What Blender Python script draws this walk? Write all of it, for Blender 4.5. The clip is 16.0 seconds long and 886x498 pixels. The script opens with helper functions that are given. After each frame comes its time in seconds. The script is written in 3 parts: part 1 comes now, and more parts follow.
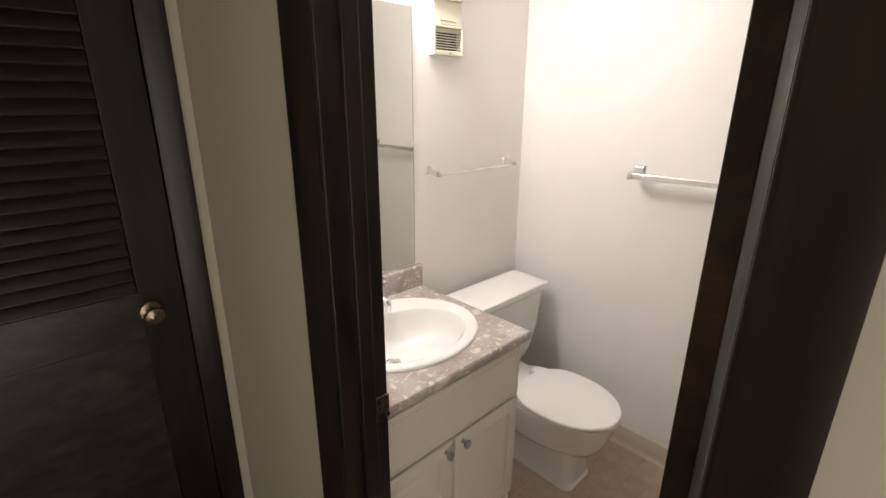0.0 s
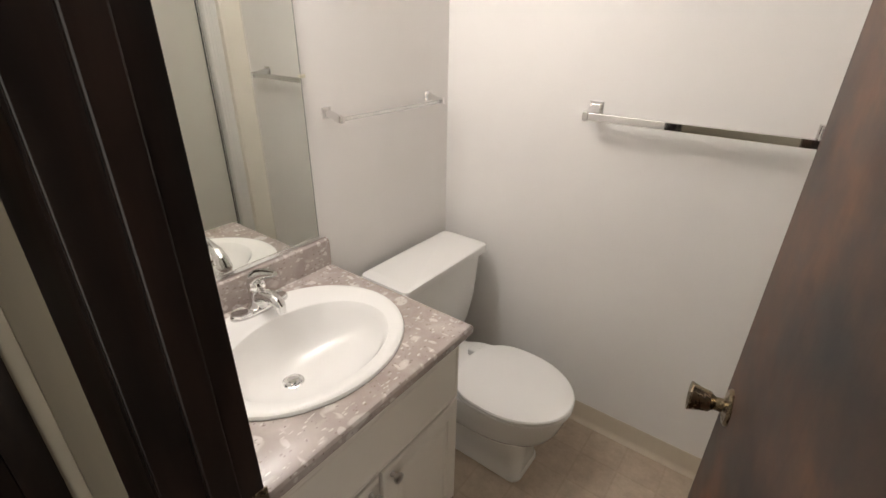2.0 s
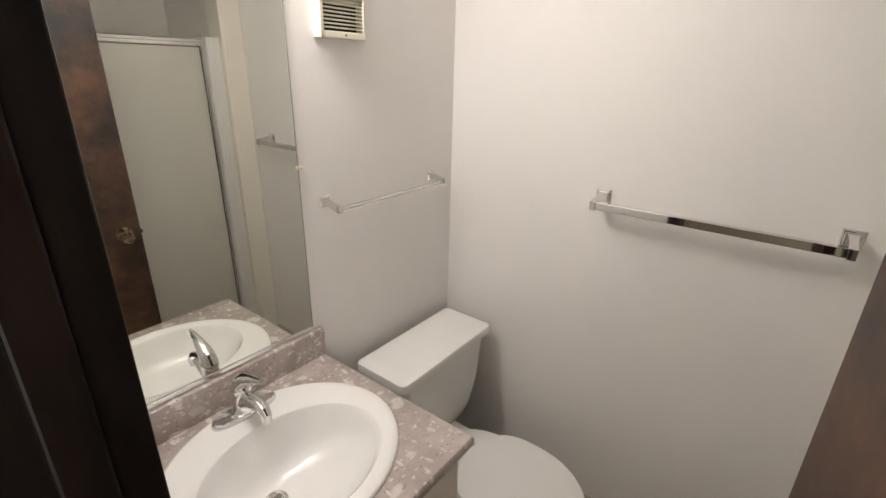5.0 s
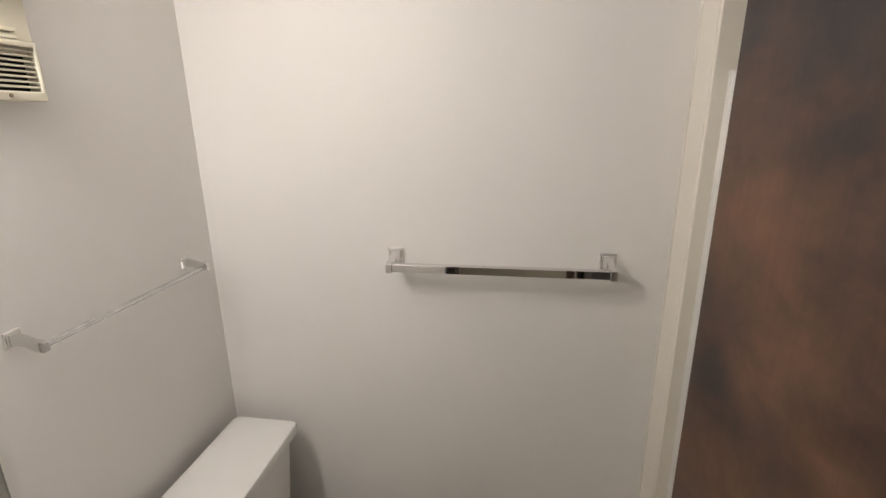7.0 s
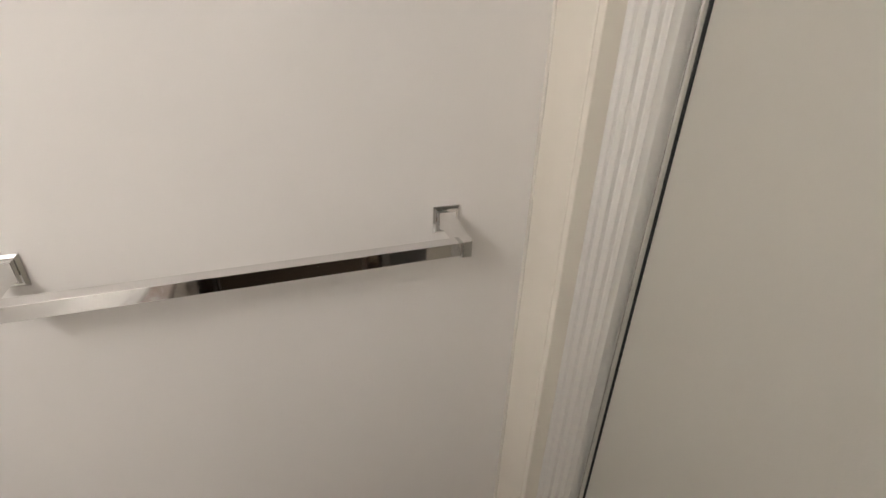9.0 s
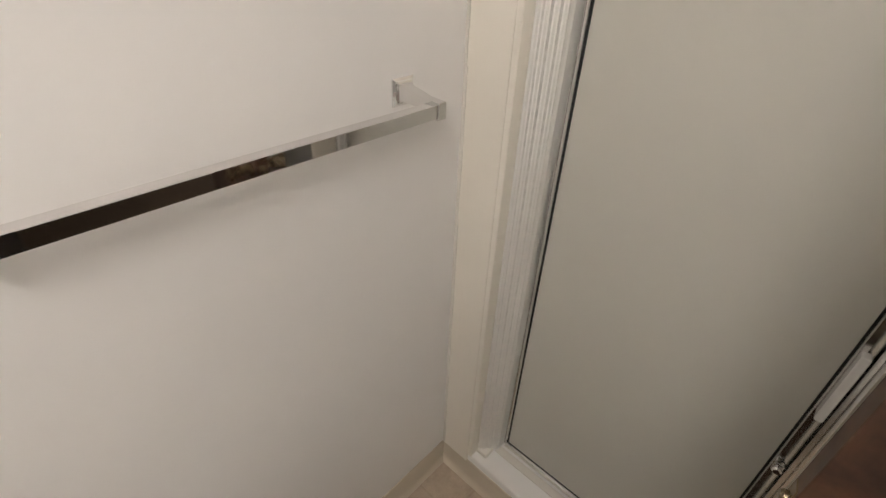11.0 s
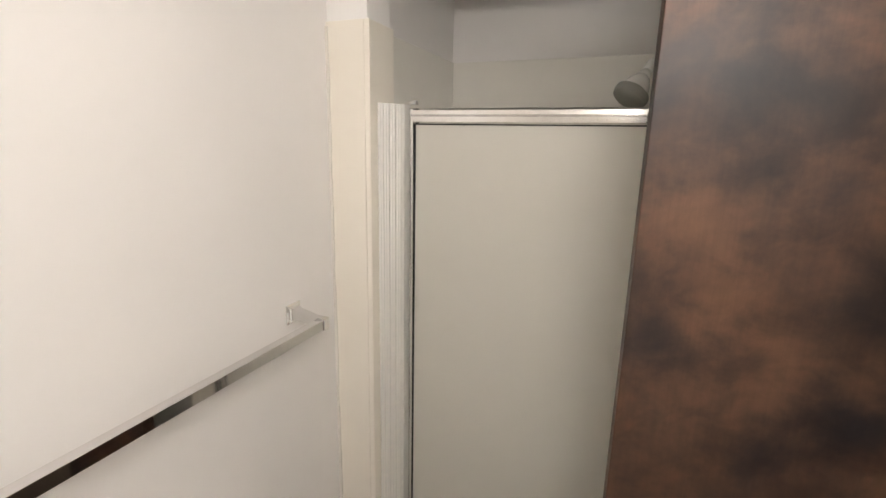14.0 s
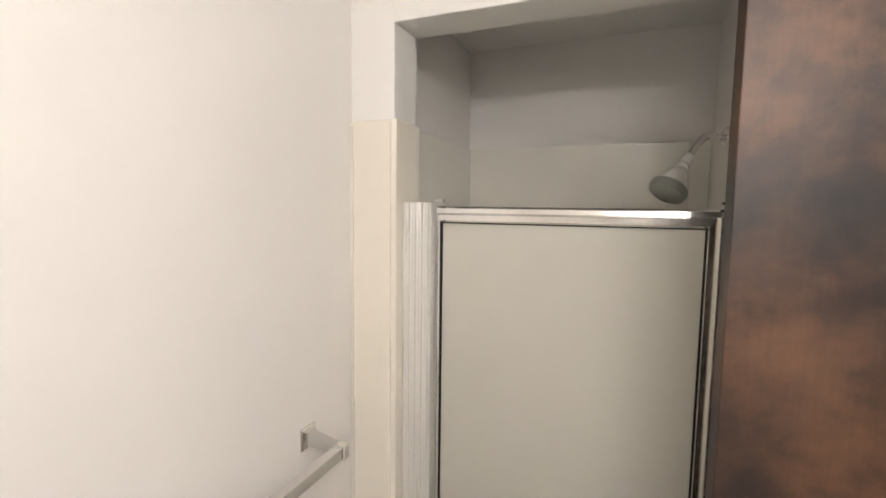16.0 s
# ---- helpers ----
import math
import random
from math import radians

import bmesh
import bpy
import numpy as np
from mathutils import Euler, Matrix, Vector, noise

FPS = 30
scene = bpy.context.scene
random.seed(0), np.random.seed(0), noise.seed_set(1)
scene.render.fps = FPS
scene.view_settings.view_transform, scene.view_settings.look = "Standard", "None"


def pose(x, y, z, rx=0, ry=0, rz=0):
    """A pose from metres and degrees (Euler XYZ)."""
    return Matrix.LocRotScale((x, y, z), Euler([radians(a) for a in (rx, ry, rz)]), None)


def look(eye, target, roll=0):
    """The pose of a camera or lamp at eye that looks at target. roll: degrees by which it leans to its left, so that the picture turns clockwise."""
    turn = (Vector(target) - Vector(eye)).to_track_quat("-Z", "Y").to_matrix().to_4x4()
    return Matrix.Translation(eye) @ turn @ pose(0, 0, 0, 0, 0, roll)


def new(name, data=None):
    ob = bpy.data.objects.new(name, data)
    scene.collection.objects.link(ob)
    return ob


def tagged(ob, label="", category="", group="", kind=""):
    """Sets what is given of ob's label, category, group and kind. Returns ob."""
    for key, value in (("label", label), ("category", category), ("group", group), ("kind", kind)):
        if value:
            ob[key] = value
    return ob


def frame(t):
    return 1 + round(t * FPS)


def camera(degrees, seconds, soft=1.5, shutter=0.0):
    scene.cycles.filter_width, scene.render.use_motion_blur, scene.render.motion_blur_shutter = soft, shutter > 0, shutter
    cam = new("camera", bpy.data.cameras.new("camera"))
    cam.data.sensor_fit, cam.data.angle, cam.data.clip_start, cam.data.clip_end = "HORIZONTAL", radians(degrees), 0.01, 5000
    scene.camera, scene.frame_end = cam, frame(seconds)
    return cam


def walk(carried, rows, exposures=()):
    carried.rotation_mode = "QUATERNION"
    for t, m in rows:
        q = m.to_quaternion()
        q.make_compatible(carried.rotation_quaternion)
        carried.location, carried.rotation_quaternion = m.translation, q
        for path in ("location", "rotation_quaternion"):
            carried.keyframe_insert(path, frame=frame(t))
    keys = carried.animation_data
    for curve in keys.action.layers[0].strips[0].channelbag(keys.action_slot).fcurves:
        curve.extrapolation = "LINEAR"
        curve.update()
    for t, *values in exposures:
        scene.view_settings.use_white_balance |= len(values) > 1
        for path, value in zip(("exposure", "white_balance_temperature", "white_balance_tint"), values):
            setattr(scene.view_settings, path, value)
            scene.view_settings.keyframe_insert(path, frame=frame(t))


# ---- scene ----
cam = camera(87.7, 16.0)
PATH = [
    (0, (1.466, -0.452, 1.629), (0.092, 0.864, 1.013), 0.3),
    (0.5, (1.355, -0.348, 1.619), (0.098, 1.058, 0.943), 0.4),
    (1, (1.284, -0.242, 1.613), (0.110, 1.204, 0.871), 0.5),
    (1.5, (1.228, -0.167, 1.604), (0.126, 1.298, 0.796), 0.7),
    (2, (1.183, -0.106, 1.601), (0.112, 1.337, 0.723), 0.9),
    (2.5, (1.155, -0.063, 1.604), (0.105, 1.353, 0.661), 1.1),
    (3, (1.137, -0.039, 1.628), (0.085, 1.343, 0.637), 1.2),
    (3.5, (1.126, -0.030, 1.670), (0.065, 1.336, 0.667), 1.2),
    (4, (1.116, -0.005, 1.704), (0.000, 1.385, 0.796), 0.8),
    (4.2, (1.115, 0.006, 1.707), (-0.026, 1.410, 0.863), 0.5),
    (6.3, (1.030, 0.008, 1.749), (0.198, 1.742, 1.205), -0.7),
    (6.5, (1.000, 0.042, 1.742), (0.344, 1.857, 1.218), -0.5),
    (7, (0.972, 0.160, 1.757), (0.693, 2.064, 1.212), -0.6),
    (7.5, (0.968, 0.320, 1.754), (0.980, 2.222, 1.134), -0.3),
    (8, (1.010, 0.515, 1.736), (1.246, 2.360, 1.002), 1.1),
    (10.5, (0.804, 0.945, 1.595), (1.898, 2.194, 0.473), 1.6),
    (11, (0.693, 0.882, 1.587), (1.922, 1.982, 0.451), 2.3),
    (11.5, (0.630, 0.868, 1.582), (1.954, 1.816, 0.421), 3.0),
    (12, (0.537, 0.839, 1.621), (1.975, 1.670, 0.507), 3.2),
    (12.5, (0.468, 0.835, 1.647), (2.026, 1.618, 0.670), 2.2),
    (13, (0.431, 0.801, 1.689), (2.098, 1.557, 0.888), 1.4),
    (13.5, (0.403, 0.773, 1.704), (2.175, 1.514, 1.145), 1.5),
    (14, (0.414, 0.764, 1.767), (2.218, 1.501, 1.311), 1.3),
    (14.5, (0.414, 0.789, 1.781), (2.244, 1.539, 1.462), 1.0),
    (15, (0.417, 0.814, 1.813), (2.256, 1.567, 1.570), 1.0),
    (15.5, (0.434, 0.855, 1.815), (2.281, 1.599, 1.628), 0.9),
    (16, (0.489, 0.873, 1.848), (2.330, 1.635, 1.664), 0.7),
]
# exposure of the carried camera, in stops
EXPOSURE = [(0, 0.2), (1, 0.1), (2.5, -0.1), (4.2, -0.2), (6.5, -0.45), (8, -0.4), (10.5, -0.25), (12.5, -0.15), (14, 0.0), (16, 0.05)]
walk(cam, [(t, look(eye, target, roll)) for t, eye, target, roll in PATH], EXPOSURE)

# ---- light ----
world = bpy.data.worlds.new("world")
scene.world = world
world.use_nodes = True
world.node_tree.nodes["Background"].inputs[0].default_value = (1.0, 0.93, 0.84, 1)
world.node_tree.nodes["Background"].inputs[1].default_value = 1.9


# ---- materials ----
def material(name, rough=0.5, metal=0.0, spec=0.5):
    m = bpy.data.materials.new(name)
    m.use_nodes = True
    nt = m.node_tree
    b = nt.nodes["Principled BSDF"]
    b.inputs["Roughness"].default_value = rough
    b.inputs["Metallic"].default_value = metal
    b.inputs["Specular IOR Level"].default_value = spec
    return m, nt, b


def noise_node(nt, scale, detail=4, rough=0.55, stretch=None, distortion=0.0):
    tc = nt.nodes.new("ShaderNodeTexCoord")
    n = nt.nodes.new("ShaderNodeTexNoise")
    n.inputs["Scale"].default_value = scale
    n.inputs["Detail"].default_value = detail
    n.inputs["Roughness"].default_value = rough
    n.inputs["Distortion"].default_value = distortion
    if stretch:
        mp = nt.nodes.new("ShaderNodeMapping")
        mp.inputs["Scale"].default_value = stretch
        nt.links.new(tc.outputs["Object"], mp.inputs["Vector"])
        nt.links.new(mp.outputs["Vector"], n.inputs["Vector"])
    else:
        nt.links.new(tc.outputs["Object"], n.inputs["Vector"])
    return n


def ramp(nt, source, stops):
    r = nt.nodes.new("ShaderNodeValToRGB")
    el = r.color_ramp.elements
    while len(el) < len(stops):
        el.new(0.5)
    for e, (p, c) in zip(el, stops):
        e.position, e.color = p, (*c, 1)
    nt.links.new(source, r.inputs["Fac"])
    return r


def mixed(nt, kind, fac, a, b):
    mx = nt.nodes.new("ShaderNodeMix")
    mx.data_type, mx.blend_type = "RGBA", kind
    for sock, v in ((mx.inputs[0], fac), (mx.inputs[6], a), (mx.inputs[7], b)):
        if hasattr(v, "links"):
            nt.links.new(v, sock)
        else:
            sock.default_value = v if isinstance(v, float) else (*v, 1)
    return mx.outputs[2]


def bump(nt, b, height, strength, distance=0.002):
    bp = nt.nodes.new("ShaderNodeBump")
    bp.inputs["Strength"].default_value = strength
    bp.inputs["Distance"].default_value = distance
    nt.links.new(height, bp.inputs["Height"])
    nt.links.new(bp.outputs["Normal"], b.inputs["Normal"])


def paint(name, color, rough=0.5, spread=0.04, relief=0.15, grain=160, spec=0.4):
    m, nt, b = material(name, rough, 0, spec)
    big = noise_node(nt, 2.2, 5)
    lo = tuple(c * (1 - spread) for c in color)
    r = ramp(nt, big.outputs["Fac"], [(0.3, lo), (0.7, color)])
    nt.links.new(r.outputs["Color"], b.inputs["Base Color"])
    fine = noise_node(nt, grain, 3)
    bump(nt, b, fine.outputs["Fac"], relief, 0.0012)
    return m


def metal(name, color, rough, wear=0.08):
    m, nt, b = material(name, rough, 1.0)
    n = noise_node(nt, 60, 4)
    r = ramp(nt, n.outputs["Fac"], [(0.3, tuple(c * (1 - wear) for c in color)), (0.7, color)])
    nt.links.new(r.outputs["Color"], b.inputs["Base Color"])
    rr = ramp(nt, n.outputs["Fac"], [(0.3, (rough,) * 3), (0.75, (rough * 1.5 + 0.02,) * 3)])
    nt.links.new(rr.outputs["Color"], b.inputs["Roughness"])
    return m


def smooth_mask(nt, source, lo, hi):
    mr = nt.nodes.new("ShaderNodeMapRange")
    mr.interpolation_type = "SMOOTHSTEP"
    mr.inputs["From Min"].default_value, mr.inputs["From Max"].default_value = lo, hi
    nt.links.new(source, mr.inputs["Value"])
    return mr.outputs["Result"]


def dark_wood(name, dark, light, scale, stretch, rough, fine_stretch):
    m, nt, b = material(name, rough, 0, 0.5)
    big = noise_node(nt, scale, 6, 0.55, stretch, 0.2)
    cloud = noise_node(nt, scale * 2.7, 5, 0.6, stretch, 0.3)
    col = mixed(nt, "MIX", smooth_mask(nt, big.outputs["Fac"], 0.28, 0.72), dark, light)
    shade = mixed(nt, "MIX", smooth_mask(nt, cloud.outputs["Fac"], 0.25, 0.7), (0.45, 0.43, 0.45), (1.15, 1.1, 1.05))
    col = mixed(nt, "MULTIPLY", 1.0, col, shade)
    fine = noise_node(nt, 90, 6, 0.7, fine_stretch)
    grain = mixed(nt, "MIX", smooth_mask(nt, fine.outputs["Fac"], 0.25, 0.7), (0.6, 0.58, 0.56), (1.0, 1.0, 1.0))
    nt.links.new(mixed(nt, "MULTIPLY", 0.4, col, grain), b.inputs["Base Color"])
    rr = nt.nodes.new("ShaderNodeMapRange")
    rr.inputs["To Min"].default_value, rr.inputs["To Max"].default_value = rough * 0.85, rough * 1.2
    nt.links.new(cloud.outputs["Fac"], rr.inputs["Value"])
    nt.links.new(rr.outputs["Result"], b.inputs["Roughness"])
    bump(nt, b, fine.outputs["Fac"], 0.10, 0.0006)
    return m


WALL = paint("wall_paint", (0.875, 0.848, 0.82), 0.6, 0.03, 0.12, 220, 0.3)
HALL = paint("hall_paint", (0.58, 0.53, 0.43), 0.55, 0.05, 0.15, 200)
WHITE = paint("white_trim_paint", (0.87, 0.85, 0.82), 0.4, 0.04, 0.2, 90)
CREAM = paint("cream_panel", (0.85, 0.80, 0.71), 0.28, 0.05, 0.08, 60, 0.5)
SURROUND = paint("shower_panel", (0.89, 0.86, 0.79), 0.25, 0.06, 0.06, 60, 0.5)
BASE = paint("vinyl_cove", (0.62, 0.54, 0.43), 0.38, 0.08, 0.05, 80, 0.5)
CABINET = paint("cabinet_thermofoil", (0.79, 0.735, 0.66), 0.36, 0.03, 0.05, 120, 0.45)
PORCELAIN = paint("porcelain", (0.86, 0.845, 0.82), 0.09, 0.01, 0.0, 40, 0.55)
PLASTIC = paint("white_plastic", (0.85, 0.835, 0.81), 0.2, 0.015, 0.03, 80, 0.5)
IVORY = paint("aged_ivory_plastic", (0.80, 0.75, 0.61), 0.38, 0.1, 0.05, 90, 0.5)
RUBBER = paint("black_gasket", (0.012, 0.012, 0.012), 0.6, 0.2, 0.1, 200)
GREYPL = paint("grey_nozzle_plastic", (0.34, 0.34, 0.31), 0.5, 0.15, 0.3, 300)
# near-black colour that stands in for the shade inside recesses
CAVITY_SHADE = paint("painted_cavity_shade", (0.02, 0.018, 0.015), 0.8, 0.3, 0.1, 50)
CAULK = paint("caulk", (0.78, 0.74, 0.67), 0.6, 0.12, 0.4, 150)
CEIL = paint("ceiling_paint", (0.88, 0.86, 0.83), 0.8, 0.03, 0.4, 180)
# dark colour for the unseen hall floor, chosen for chrome reflections
HALL_DARK = paint("hall_floor_dark", (0.075, 0.055, 0.042), 0.95, 0.3, 0.9, 420, 0.1)
CHROME = metal("chrome", (0.78, 0.77, 0.76), 0.03, 0.03)
SATIN = metal("satin_aluminium", (0.93, 0.92, 0.90), 0.65)
ALU = metal("bright_aluminium", (0.80, 0.79, 0.77), 0.16)
BRASS = metal("aged_brass", (0.34, 0.27, 0.18), 0.22, 0.35)
NICKEL = metal("brushed_nickel", (0.58, 0.56, 0.54), 0.28)
DOORWOOD = dark_wood("mottled_door_veneer", (0.010, 0.007, 0.008), (0.125, 0.062, 0.034), 3.4, (1.2, 1.2, 1.5), 0.48, (1.5, 1.5, 0.12))
TRIMWOOD = dark_wood("dark_stained_trim", (0.009, 0.007, 0.006), (0.030, 0.017, 0.013), 4, (3, 3, 0.5), 0.34, (1, 1, 0.05))
LOUVRE = dark_wood("dark_louvre_wood", (0.020, 0.018, 0.017), (0.050, 0.040, 0.034), 4, (1, 1, 3), 0.35, (1, 0.1, 3))


def laminate():
    m, nt, b = material("marbled_laminate", 0.24, 0, 0.5)
    base = noise_node(nt, 9, 6, 0.6, None, 0.4)
    r = ramp(nt, base.outputs["Fac"], [(0.3, (0.36, 0.295, 0.265)), (0.55, (0.46, 0.395, 0.365)), (0.75, (0.53, 0.47, 0.44))])
    tc = nt.nodes.new("ShaderNodeTexCoord")
    col = r.outputs["Color"]
    for scale, stretch, cut, tint, seed in ((22, (1, 0.62, 1), 0.24, (0.66, 0.61, 0.58), 0), (40, (0.5, 1, 1), 0.24, (0.70, 0.65, 0.62), 3), (95, (1, 0.7, 1), 0.16, (0.22, 0.165, 0.145), 7), (110, (1, 0.35, 1), 0.18, (0.78, 0.75, 0.71), 11)):
        mp = nt.nodes.new("ShaderNodeMapping")
        mp.inputs["Scale"].default_value = stretch
        mp.inputs["Location"].default_value = (seed, seed * 0.7, 0)
        mp.inputs["Rotation"].default_value = (0, 0, seed * 0.9)
        nt.links.new(tc.outputs["Object"], mp.inputs["Vector"])
        wob = nt.nodes.new("ShaderNodeTexNoise")
        wob.inputs["Scale"].default_value = scale * 0.9
        nt.links.new(mp.outputs["Vector"], wob.inputs["Vector"])
        add = nt.nodes.new("ShaderNodeMix")
        add.data_type, add.blend_type = "RGBA", "LINEAR_LIGHT"
        add.inputs[0].default_value = 0.35 / scale
        nt.links.new(mp.outputs["Vector"], add.inputs[6])
        nt.links.new(wob.outputs["Color"], add.inputs[7])
        v = nt.nodes.new("ShaderNodeTexVoronoi")
        v.inputs["Scale"].default_value = scale
        nt.links.new(add.outputs[2], v.inputs["Vector"])
        pick = nt.nodes.new("ShaderNodeTexNoise")
        pick.inputs["Scale"].default_value = scale * 0.45
        nt.links.new(mp.outputs["Vector"], pick.inputs["Vector"])
        mask = ramp(nt, v.outputs["Distance"], [(cut, (1, 1, 1)), (cut + 0.10, (0, 0, 0))])
        gate = ramp(nt, pick.outputs["Fac"], [(0.46, (0, 0, 0)), (0.53, (0.8, 0.8, 0.8))])
        f = mixed(nt, "MULTIPLY", 1.0, mask.outputs["Color"], gate.outputs["Color"])
        col = mixed(nt, "MIX", f, col, tint)
    nt.links.new(col, b.inputs["Base Color"])
    fine = noise_node(nt, 260, 3)
    bump(nt, b, fine.outputs["Fac"], 0.06, 0.0006)
    return m


def vinyl():
    m, nt, b = material("vinyl_sheet", 0.36, 0, 0.45)
    tc = nt.nodes.new("ShaderNodeTexCoord")
    mp = nt.nodes.new("ShaderNodeMapping")
    mp.inputs["Location"].default_value = (0.07, 0.03, 0)
    nt.links.new(tc.outputs["Object"], mp.inputs["Vector"])
    br = nt.nodes.new("ShaderNodeTexBrick")
    br.offset = 0.0
    br.inputs["Scale"].default_value = 1.0
    br.inputs["Brick Width"].default_value = 0.152
    br.inputs["Row Height"].default_value = 0.152
    br.inputs["Mortar Size"].default_value = 0.005
    br.inputs["Mortar Smooth"].default_value = 0.6
    br.inputs["Color1"].default_value = (0.52, 0.425, 0.335, 1)
    br.inputs["Color2"].default_value = (0.55, 0.455, 0.36, 1)
    br.inputs["Mortar"].default_value = (0.49, 0.40, 0.31, 1)
    nt.links.new(mp.outputs["Vector"], br.inputs["Vector"])
    n = noise_node(nt, 14, 9, 0.72)
    r = ramp(nt, n.outputs["Fac"], [(0.3, (0.72, 0.70, 0.68)), (0.7, (1.1, 1.08, 1.06))])
    nt.links.new(mixed(nt, "MULTIPLY", 0.9, br.outputs["Color"], r.outputs["Color"]), b.inputs["Base Color"])
    f = noise_node(nt, 180, 4)
    bump(nt, b, f.outputs["Fac"], 0.2, 0.0012)
    return m


def frosted():
    m, nt, b = material("obscure_glass", 0.35, 0, 0.5)
    b.inputs["Base Color"].default_value = (0.87, 0.85, 0.79, 1)
    n = noise_node(nt, 240, 3)
    bump(nt, b, n.outputs["Fac"], 0.35, 0.0012)
    tr = nt.nodes.new("ShaderNodeBsdfTranslucent")
    tr.inputs["Color"].default_value = (0.94, 0.92, 0.87, 1)
    mx = nt.nodes.new("ShaderNodeMixShader")
    mx.inputs[0].default_value = 0.52
    out = nt.nodes["Material Output"]
    nt.links.new(b.outputs[0], mx.inputs[1])
    nt.links.new(tr.outputs[0], mx.inputs[2])
    nt.links.new(mx.outputs[0], out.inputs["Surface"])
    return m


def mirror_material():
    m, nt, b = material("mirror_silver", 0.015, 1.0)
    b.inputs["Base Color"].default_value = (0.80, 0.81, 0.77, 1)
    return m


def clear_acrylic():
    m, nt, b = material("clear_acrylic", 0.05, 0, 0.5)
    b.inputs["Base Color"].default_value = (0.96, 0.96, 0.95, 1)
    b.inputs["Transmission Weight"].default_value = 0.85
    b.inputs["IOR"].default_value = 1.3
    return m


def diffuser_material():
    m, nt, b = material("lit_frosted_bulb", 0.3)
    b.inputs["Base Color"].default_value = (1, 0.95, 0.88, 1)
    b.inputs["Emission Color"].default_value = (1.0, 0.955, 0.92, 1)
    b.inputs["Emission Strength"].default_value = 77
    return m


LAMINATE, VINYL, FROSTED, MIRROR, ACRYLIC, GLOW = laminate(), vinyl(), frosted(), mirror_material(), clear_acrylic(), diffuser_material()


# ---- mesh helpers ----
def mesh_of(name, bm, mat, smooth=True):
    bmesh.ops.recalc_face_normals(bm, faces=bm.faces)
    me = bpy.data.meshes.new(name)
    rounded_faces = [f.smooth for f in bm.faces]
    bm.to_mesh(me)
    bm.free()
    me.materials.append(mat)
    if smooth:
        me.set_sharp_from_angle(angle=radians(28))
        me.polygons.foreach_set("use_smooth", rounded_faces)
    return me


def thing(name, base, label, category, group=""):
    e = new(name)
    e.empty_display_size = 0.05
    e.location = base
    return tagged(e, label, category, group)


def part(name, bm, mat, parent, label="", at=None):
    ob = new(name, mesh_of(name, bm, mat))
    ob.parent = parent
    offset = Vector(parent.location)
    if parent.parent:
        offset = offset + Vector(parent.parent.location) + parent.matrix_parent_inverse.translation
    ob.matrix_parent_inverse = Matrix.Translation(-offset)
    return tagged(ob, label)


def solo(name, bm, mat, label, category, kind=""):
    return tagged(new(name, mesh_of(name, bm, mat)), label, category, "", kind)


def box(x0, x1, y0, y1, z0, z1, r=0.0, seg=2, bm=None):
    b = bmesh.new()
    bmesh.ops.create_cube(b, size=1)
    for v in b.verts:
        v.co = Vector(((x0 + x1) / 2 + v.co.x * (x1 - x0), (y0 + y1) / 2 + v.co.y * (y1 - y0), (z0 + z1) / 2 + v.co.z * (z1 - z0)))
    if r:
        bmesh.ops.bevel(b, geom=list(b.edges), offset=r, segments=seg, profile=0.5, affect="EDGES")
    if bm is None:
        return b
    return joined(bm, b)


def joined(a, b):
    me = bpy.data.meshes.new("tmp")
    b.to_mesh(me)
    b.free()
    a.from_mesh(me)
    bpy.data.meshes.remove(me)
    return a


def moved(bm, m):
    bmesh.ops.transform(bm, matrix=m, verts=bm.verts)
    return bm


def loft(rings, cap0=True, cap1=True, close=True):
    """Skin over rings with the same number of points."""
    bm = bmesh.new()
    rows = [[bm.verts.new(p) for p in ring] for ring in rings]
    n = len(rows[0])
    for a, b in zip(rows, rows[1:]):
        for i in range(n if close else n - 1):
            j = (i + 1) % n
            bm.faces.new((a[i], a[j], b[j], b[i]))
    if cap0:
        bm.faces.new(rows[0][::-1])
    if cap1:
        bm.faces.new(rows[-1])
    for f in bm.faces:
        f.smooth = True
    return bm


def lathe(profile, n=32, cap0=True, cap1=True):
    """Profile of (radius, height) turned round z."""
    return loft([[(r * math.cos(2 * math.pi * i / n), r * math.sin(2 * math.pi * i / n), z) for i in range(n)] for r, z in profile], cap0, cap1)


def extrude_z(outline, z0, z1):
    return loft([[(x, y, z0) for x, y in outline], [(x, y, z1) for x, y in outline]])


def tube(points, radii, n=14):
    """Round bar along points."""
    pts = [Vector(p) for p in points]
    rings = []
    side = None
    for i, p in enumerate(pts):
        d = (pts[min(i + 1, len(pts) - 1)] - pts[max(i - 1, 0)]).normalized()
        ref = Vector((0, 0, 1)) if abs(d.z) < 0.9 else Vector((1, 0, 0))
        u = d.cross(ref).normalized() if side is None else (side - d * side.dot(d)).normalized()
        side = u
        w = d.cross(u)
        r = radii[i] if isinstance(radii, (list, tuple)) else radii
        rings.append([p + u * r * math.cos(2 * math.pi * k / n) + w * r * math.sin(2 * math.pi * k / n) for k in range(n)])
    return loft(rings)


def ellipse(cx, cy, a, b, z, n=56, power=2.0):
    out = []
    for i in range(n):
        t = 2 * math.pi * i / n
        c, s = math.cos(t), math.sin(t)
        out.append((cx + a * math.copysign(abs(c) ** (2 / power), c), cy + b * math.copysign(abs(s) ** (2 / power), s), z))
    return out


# ---- plan ----
YB = 1.505            # towel bar wall
XS = 1.438            # shower wall, room side
YD0, YD1 = -0.005, 0.115   # door wall, hall side and bathroom side
